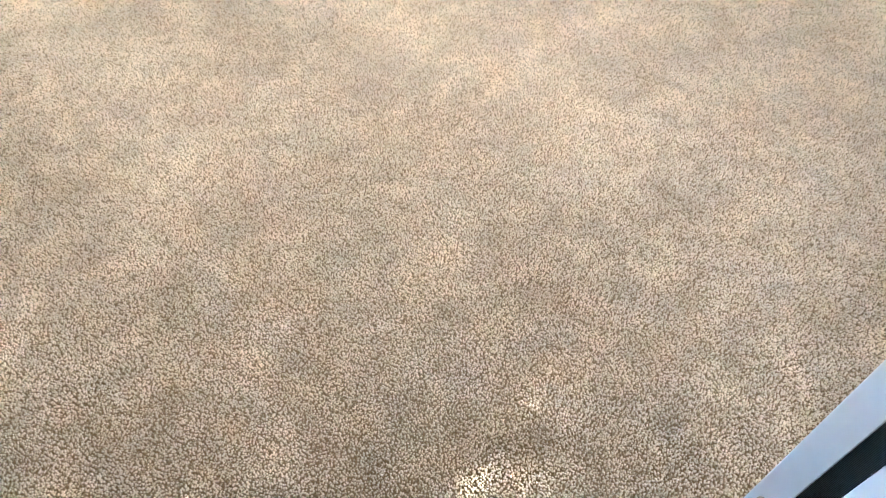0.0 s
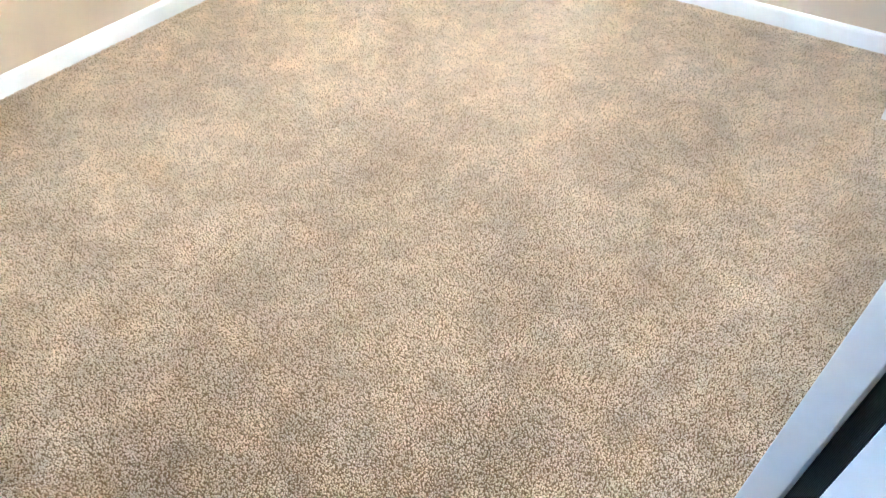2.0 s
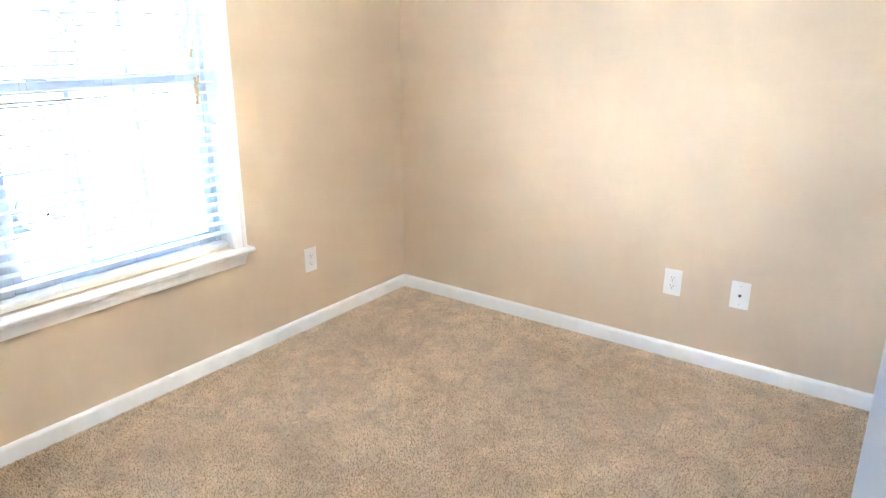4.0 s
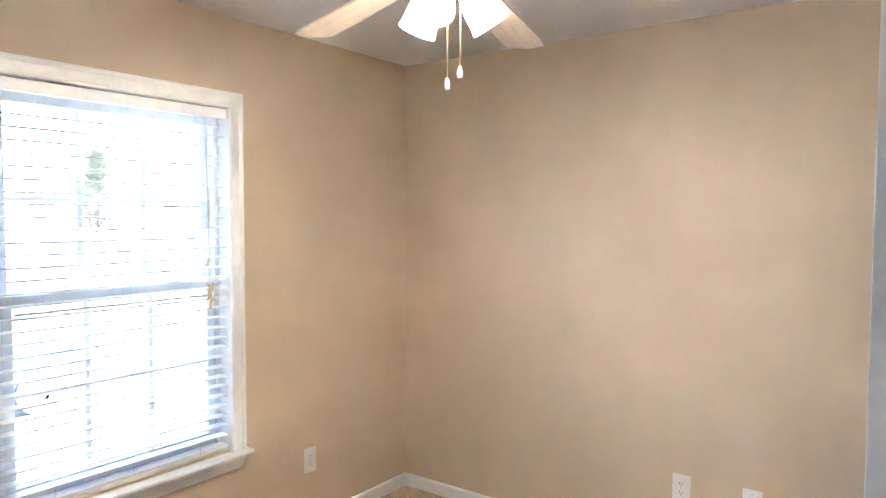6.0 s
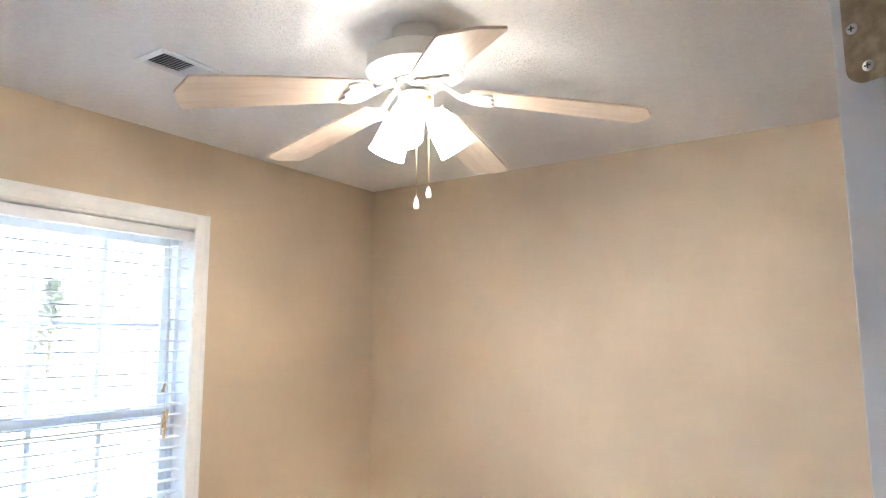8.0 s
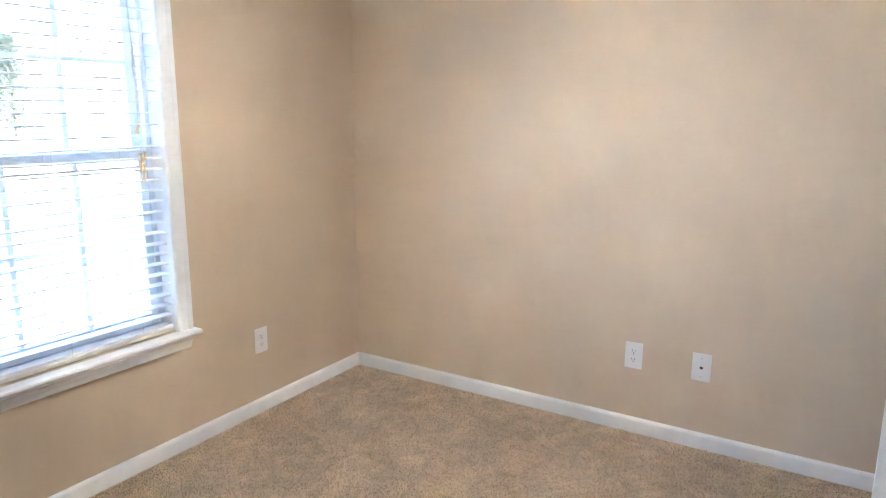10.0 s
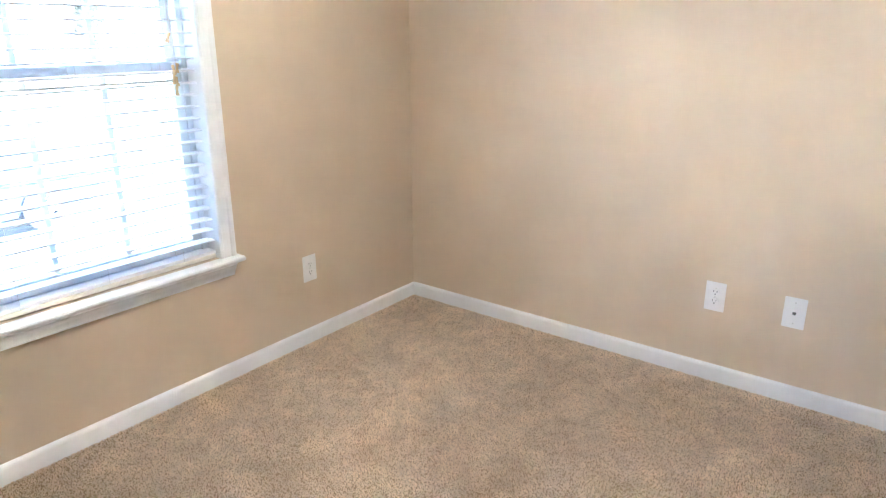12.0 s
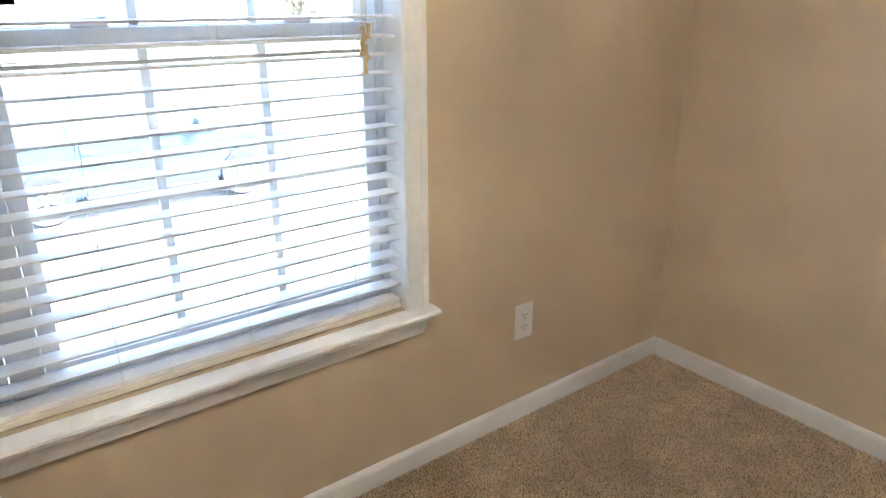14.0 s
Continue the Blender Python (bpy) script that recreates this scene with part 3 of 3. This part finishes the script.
# ---- the bedroom door, swung wide open ----
SWING = 164.0
door = thing("door_1", "white painted panelled bedroom door, swung wide open", "door", DIAG @ pose(-0.002, 0.010, 0, 0, 0, -SWING), kind="structure")
# closed, the leaf runs from the pin towards -x; its room face is 18 mm behind the pin
DW, DT, DH, D0, BACK = 0.755, 0.035, 2.03, 0.014, 0.018
bm = boxed(-DW, -BACK - DT, D0, -0.004, -BACK, D0 + DH, bevel=0.0015)
part("leaf", bm, DOOR_WHITE, door)
for yy in (-BACK + 0.0005, -BACK - DT - 0.0005):
    for x0, x1 in ((-DW + 0.11, -DW / 2 - 0.045), (-DW / 2 + 0.045, -0.115)):
        for z0, z1 in ((0.22, 0.80), (0.95, 1.55), (1.66, 1.90)):
            bm = bmesh.new()
            for a in ((x0, z0, x1, z0 + 0.014), (x0, z1 - 0.014, x1, z1), (x0, z0 + 0.014, x0 + 0.014, z1 - 0.014), (x1 - 0.014, z0 + 0.014, x1, z1 - 0.014)):
                box(bm, a[0], yy - 0.003, a[1], a[2], yy + 0.003, a[3], bevel=0.0025)
            part("panel_moulding", bm, DOOR_WHITE, door)


def leaf_plate(w, h, r=0.014):
    """A hinge leaf in the plane x, z, rounded at its free corners, 2 mm thick."""
    ring = [(0, -h / 2), (0, h / 2)]
    for cx, cz, a0 in ((-w + r, h / 2 - r, 90), (-w + r, -h / 2 + r, 180)):
        ring += [(cx + r * math.cos(radians(a0 + t)), cz + r * math.sin(radians(a0 + t))) for t in range(0, 91, 15)]
    bm = bmesh.new()
    return extrude(bm, [(x, z) for x, z in ring], "y", -0.001, 0.001)


def hinge_screw(parent, m):
    s = part("screw", lathe(bmesh.new(), [(0.0042, 0), (0.0042, 0.0006), (0.003, 0.0012), (0.0001, 0.0013)], 16), SCREW, parent, "steel cross-head screw", 40, m)
    part("cross_slot", box(boxed(-0.0024, -0.0005, 0.0010, 0.0024, 0.0005, 0.0016), -0.0005, -0.0024, 0.0010, 0.0005, 0.0024, 0.0016), SLOT, s)


HINGE_H = 0.089
for z in (0.325, 1.045, 1.799):
    h = part("hinge", tube(bmesh.new(), [(0, 0, z - HINGE_H / 2), (0, 0, z + HINGE_H / 2)], 0.0058, 16), HINGE, door, "worn brass butt hinge", 40)
    for k in range(1, 5):
        part("knuckle_joint", lathe(bmesh.new(), [(0.0061, -0.0005), (0.0061, 0.0005)], 16, pose(0, 0, z - HINGE_H / 2 + k * HINGE_H / 5), cap=True), SLOT, h)
    part("pin_head", lathe(bmesh.new(), [(0.0001, 0.006), (0.005, 0.0055), (0.0066, 0.003), (0.0066, 0), (0.004, -0.002)], 16, pose(0, 0, z + HINGE_H / 2)), HINGE, h, "hinge pin head with chipped paint", 40)
    # leaf on the door's edge: across the thickness, hugging x = -0.004
    m = pose(-0.0025, -0.001, z, 0, 0, 90)
    plate = part("hinge_leaf", leaf_plate(0.042, HINGE_H), HINGE, h, "rounded brass leaf screwed to the door edge", at=m)
    for dx, dz in ((-0.025, 0.033), (-0.0345, 0.0), (-0.025, -0.033)):
        hinge_screw(plate, pose(dx, -0.001, dz, 90))
for z in (0.325, 1.045, 1.799):
    jl = thing("hinge_jamb_leaf", "worn brass hinge leaf screwed to the white jamb", "hinge", DIAG @ pose(-0.0005, 0.001, z, 0, 0, 90), "door hinges", bm=leaf_plate(0.032, HINGE_H), material=HINGE)
    for dx, dz in ((-0.013, 0.028), (-0.023, 0.0), (-0.013, -0.028)):
        hinge_screw(jl, pose(dx, 0.001, dz, -90))

# added dark ribbed strip: closes the gap by the jamb so that it stays dark
seal = thing("door_gap_strip", "dark grey ribbed strip added to fill the gap beside the door", "seal", DIAG)
part("strip", boxed(0.0112, 0.0025, 0.02, 0.016, 0.0345, 2.04), GAP_DARK, seal)
rib_me = mesh_of("rib", extrude(bmesh.new(), [(0.0112, -0.0006), (0.0100, -0.0004), (0.0100, 0.0004), (0.0112, 0.0006)], "z", 0.02, 2.04), GAP_DARK)
for k in range(20):
    rib = new("rib", rib_me)
    rib.parent = seal
    rib.matrix_basis = pose(0, 0.0036 + k * 0.00157, 0)

closet = thing("door_2", "white painted closet door standing open over the carpet", "door", pose(0.334, 2.383, 0, 0, 0, -1.5), kind="structure")
part("leaf", boxed(0, 0, 0.016, 0.59, 0.035, 2.05, bevel=0.002), DOOR_WHITE, closet)


# ---- outdoors, seen through the window ----
def lie(x, y):
    """Height of the land: level by the house and street, rising beyond it."""
    t = min(max((-15.5 - x) / 13.0, 0.0), 1.0)
    return -1.6 + 1.95 * t * t * (3 - 2 * t) + 0.05 * noise.noise((x * 0.2, y * 0.2, 0))


bm = bmesh.new()
xs = [-900, -400, -150, -80, -50, -40] + [-34 + 0.8 * k for k in range(26)] + [-12, -10, -7, -4, -2.6, 0, 30, 200, 900]
ys = [-900, -300, -100, -40, -20, -8, 0, 5, 10, 15, 20, 25, 30, 40, 60, 120, 300, 900]
grid = [[bm.verts.new((x, y, lie(x, y) - (0.05 if x > -13.6 else 0))) for y in ys] for x in xs]
for i in range(len(xs) - 1):
    for j in range(len(ys) - 1):
        bm.faces.new((grid[i][j], grid[i + 1][j], grid[i + 1][j + 1], grid[i][j + 1]))
structure("ground", bm, GRASS, "dry pale lawn rising beyond the street")
structure("road", boxed(-15.2, -200, -1.75, -9.3, 200, -1.56), CONCRETE, "sunlit pale street in front of the house")
structure("pavement", boxed(-9.3, -200, -1.75, -9.1, 200, -1.44, bevel=0.02), CONCRETE, "concrete kerb along the street")

# the parked car
car = thing("car", "blue-grey sport utility car parked along the street", "car", pose(-11.9, 3.15, -1.56))


def car_body():
    """Side outline extruded across, with the cabin drawn in."""
    low = [(-2.25, 0.38), (-2.28, 0.95), (-2.15, 1.05), (-1.2, 1.08), (0.95, 1.08), (1.25, 1.02), (2.05, 0.96), (2.25, 0.85), (2.28, 0.42), (2.0, 0.30), (-2.0, 0.30)]
    bm = bmesh.new()
    a, b = [bm.verts.new((-0.9, y, z)) for y, z in low], [bm.verts.new((0.9, y, z)) for y, z in low]
    n = len(low)
    for i in range(n):
        bm.faces.new((a[i], a[(i + 1) % n], b[(i + 1) % n], b[i]))
    bm.faces.new(a[::-1]), bm.faces.new(b)
    bmesh.ops.bevel(bm, geom=bm.edges[:], offset=0.05, segments=2, affect="EDGES")
    return bm


def cabin(bm, shrink):
    top = [(-2.15, 1.06), (-1.95, 1.66), (-1.6, 1.72), (0.05, 1.72), (0.35, 1.66), (1.05, 1.06)]
    a, b = [bm.verts.new((-0.88 + (0.16 if z > 1.2 else 0) + shrink, y, z)) for y, z in top], [bm.verts.new((0.88 - (0.16 if z > 1.2 else 0) - shrink, y, z)) for y, z in top]
    n = len(top)
    for i in range(n):
        bm.faces.new((a[i], a[(i + 1) % n], b[(i + 1) % n], b[i]))
    bm.faces.new(a[::-1]), bm.faces.new(b)
    return bm


part("body", car_body(), CAR, car, smooth=40)
part("cabin", cabin(bmesh.new(), 0.0), CAR, car)
for y0, y1, y2, y3 in ((-1.88, -1.05, -1.08, -1.75), (-0.98, -0.08, -0.05, -0.98), (-0.0, 0.88, 0.28, 0.02)):
    bm = bmesh.new()
    pts = [(0.882, y0, 1.13), (0.882, y1, 1.13), (0.735, y2, 1.62), (0.735, y3, 1.62)]
    bm.faces.new([bm.verts.new(p) for p in pts])
    bmesh.ops.solidify(bm, geom=bm.faces[:], thickness=0.012)
    part("side_window", bm, CAR_GLASS, car)
for y in (-0.85, 0.1):
    part("door_handle", boxed(0.895, y, 0.93, 0.925, y + 0.18, 0.97, bevel=0.008), CHROME, car)
part("side_trim", boxed(0.895, -1.05, 0.55, 0.915, 1.0, 0.62, bevel=0.006), CHROME, car)
part("door_mirror", boxed(0.86, 0.72, 1.12, 1.06, 0.84, 1.28, bevel=0.03), CAR, car)
part("headlight", boxed(0.62, 2.20, 0.70, 0.86, 2.29, 0.84, bevel=0.02), CHROME, car)
part("running_board", boxed(0.84, -0.9, 0.30, 0.98, 0.95, 0.35, bevel=0.01), TYRE, car)
for y in (-1.38, 1.38):
    for sx in (-1, 1):
        w = part("wheel", lathe(bmesh.new(), [(0.22, -0.10), (0.34, -0.11), (0.365, -0.07), (0.365, 0.07), (0.34, 0.11), (0.22, 0.10)], 28, pose(sx * 0.82, y, 0.365, 0, 90)), TYRE, car, "black tyre", 40)
        bm = lathe(bmesh.new(), [(0.225, 0.06), (0.215, 0.09), (0.19, 0.07)], 28)
        for k in range(5):
            box(bm, 0.03, -0.028, 0.065, 0.20, 0.028, 0.09, m=pose(0, 0, 0, 0, 0, k * 72))
        lathe(bm, [(0.001, 0.10), (0.045, 0.095), (0.05, 0.06)], 16)
        bmesh.ops.transform(bm, matrix=pose(sx * 0.82, y, 0.365, 0, 90 * sx), verts=bm.verts[:])
        part("rim", bm, CHROME, w, "five-spoke alloy rim")


def conifer(at, height, seed, label):
    """A slim evergreen: trunk, and many drooping sprays in an uneven cone."""
    g = random.Random(seed)
    t = thing("tree", label, "tree", at)
    part("trunk", tube(bmesh.new(), [(0, 0, -0.1), (0.02, 0, height * 0.5), (0, 0.02, height * 0.95)], [0.11, 0.07, 0.015], 8), BARK, t)
    bm = bmesh.new()
    for k in range(4800):
        h = g.uniform(0.04, 1.0) ** 0.9
        reach = (0.95 * (1 - h) ** 0.6 + 0.05) * g.uniform(0.35, 1.12)
        a, z = g.uniform(0, math.tau), h * height
        c = Vector((reach * math.cos(a), reach * math.sin(a), z))
        d = Vector((math.cos(a), math.sin(a), g.uniform(0.1, 0.9))).normalized() * g.uniform(0.12, 0.26)
        w = Vector((-math.sin(a), math.cos(a), g.uniform(-0.5, 0.5))) * g.uniform(0.03, 0.06)
        bm.faces.new([bm.verts.new(c + p) for p in (-w, w, d)])
    part("crown", bm, LEAF, t, "dense green needle sprays")
    return t


conifer(pose(-30, 15.0, 0.32), 4.1, 3, "slim green conifer on the lawn across the street")
conifer(pose(-33, 24.5, 0.35), 3.0, 5, "small green conifer on the lawn across the street")


def house(at, w, d, h, roof, wall, arch_y, label):
    """A one-storey house, its front towards +x: walls, gabled roof, door and windows."""
    o = thing("house", label, "house", at)
    part("wall", boxed(-d, -w / 2, -0.5, 0, w / 2, h), wall, o)
    bm = bmesh.new()
    e = 0.4
    ring = [(e, h - 0.12), (-d / 2, h + roof), (-d - e, h - 0.12), (-d - e, h - 0.28), (-d / 2, h + roof - 0.18), (e, h - 0.28)]
    extrude(bm, ring, "y", -w / 2 - e, w / 2 + e)
    part("roof", bm, ROOFING, o, "grey shingle roof")
    part("fascia", boxed(e - 0.02, -w / 2 - e, h - 0.32, e + 0.03, w / 2 + e, h - 0.10), WHITE, o)
    for y, ww in ((arch_y, 1.0), (-w * 0.30, 1.5), (w * 0.34, 1.5)):
        win = part("window", boxed(-0.02, y - ww / 2 - 0.08, 0.72, 0.05, y + ww / 2 + 0.08, 2.12, bevel=0.01), WHITE, o)
        for k in (-1, 1):
            part("pane", boxed(0.03, y + (k - 1) * ww / 4 + 0.02 * (k > 0) + 0.0, 0.80, 0.06, y + (k + 1) * ww / 4 - 0.02, 2.04), CAR_GLASS, win)
        if y == arch_y:
            fan_light = [(y + 0.55 * math.cos(radians(t)), 2.14 + 0.5 * math.sin(radians(t))) for t in range(0, 181, 15)]
            part("arch_light", extrude(bmesh.new(), fan_light, "x", 0.0, 0.06), CAR_GLASS, win, "half-round arched top light")
    dr = part("door", boxed(-0.02, arch_y + 1.9, 0.0, 0.06, arch_y + 2.85, 2.05, bevel=0.01), BRICK, o, "red front door")
    return o


house(pose(-38, 16.5, 0.35), 13.0, 9.0, 2.7, 2.6, SIDING, -0.8, "pale one-storey house with grey roof across the street")
house(pose(-39, 1.0, 0.35), 12.0, 9.0, 2.7, 2.6, BRICK, 1.2, "red brick house with grey roof across the street")
house(pose(-42, 33.0, 0.35), 13.0, 9.0, 2.7, 2.6, BRICK, 0.5, "red brick house with grey roof across the street")
fence = thing("picket_fence", "low pale picket fence on the lawn", "fence", pose(-31, 16.2, 0.32))
for k in range(22):
    part("picket", boxed(-0.01, k * 0.2 - 0.05, 0, 0.01, k * 0.2 + 0.05, 0.62 + 0.05 * (k % 2)), SIDING, fence)
for z in (0.15, 0.45):
    part("rail", boxed(-0.05, -0.1, z, -0.012, 4.3, z + 0.08), SIDING, fence)


# ---- the carpet's pile ----
def pile(x0, y0, x1, y1, pitch, seed):
    """Tufts as small leaning yarn ends, all in one mesh."""
    g = np.random.default_rng(seed)
    nx, ny = int((x1 - x0) / pitch), int((y1 - y0) / pitch)
    gx, gy = np.meshgrid(np.arange(nx), np.arange(ny))
    cx = x0 + (gx.ravel() + 0.5) * pitch + g.uniform(-0.45, 0.45, nx * ny) * pitch
    cy = y0 + (gy.ravel() + 0.5) * pitch + g.uniform(-0.45, 0.45, nx * ny) * pitch
    keep = cy - cx > -0.05 - 0.21
    cx, cy = cx[keep], cy[keep]
    n = len(cx)
    # each tuft is a leaning, rounded head on a narrower foot, with dips left between the heads
    wave = np.sin(cx * 410 + 2.2 * np.sin(cy * 190)) * np.sin(cy * 380 + 2.5 * np.sin(cx * 170))
    r, a = g.uniform(0.47, 0.66, n) * pitch, g.uniform(0, math.tau, n)
    h = g.uniform(0.0045, 0.0075, n) + 0.0012 * wave
    lean, way = g.uniform(0, 0.0022, n), g.uniform(0, math.tau, n)
    v = np.zeros((n, 6, 3), np.float32)
    for k in range(3):
        t = a + k * math.tau / 3
        v[:, k] = np.stack((cx + 0.75 * r * np.cos(t), cy + 0.75 * r * np.sin(t), np.full(n, 0.0006)), 1)
        along, across = 1.15 * r * np.cos(t + 0.5 - way), 0.8 * r * np.sin(t + 0.5 - way)
        v[:, 3 + k] = np.stack((cx + lean * np.cos(way) + along * np.cos(way) - across * np.sin(way), cy + lean * np.sin(way) + along * np.sin(way) + across * np.cos(way), h + (k == 0) * 0.0008), 1)
    tri = np.array([[0, 4, 3], [1, 5, 4], [2, 3, 5], [3, 4, 5]])
    f = (np.arange(n)[:, None, None] * 6 + tri[None]).reshape(-1, 3)
    me = bpy.data.meshes.new("carpet_pile")
    me.vertices.add(n * 6), me.loops.add(f.size), me.polygons.add(len(f))
    me.vertices.foreach_set("co", v.ravel())
    me.loops.foreach_set("vertex_index", f.ravel().astype(np.int32))
    me.polygons.foreach_set("loop_start", np.arange(len(f), dtype=np.int32) * 3)
    me.update(calc_edges=True)
    me.materials.append(CARPET)
    return me


tagged(new("carpet_pile", pile(WX + 0.012, SY + 0.012, EX, NY - 0.012, 0.0043, 7)), "beige flecked cut-pile carpet with brushed patches", "carpet", kind="stuff")
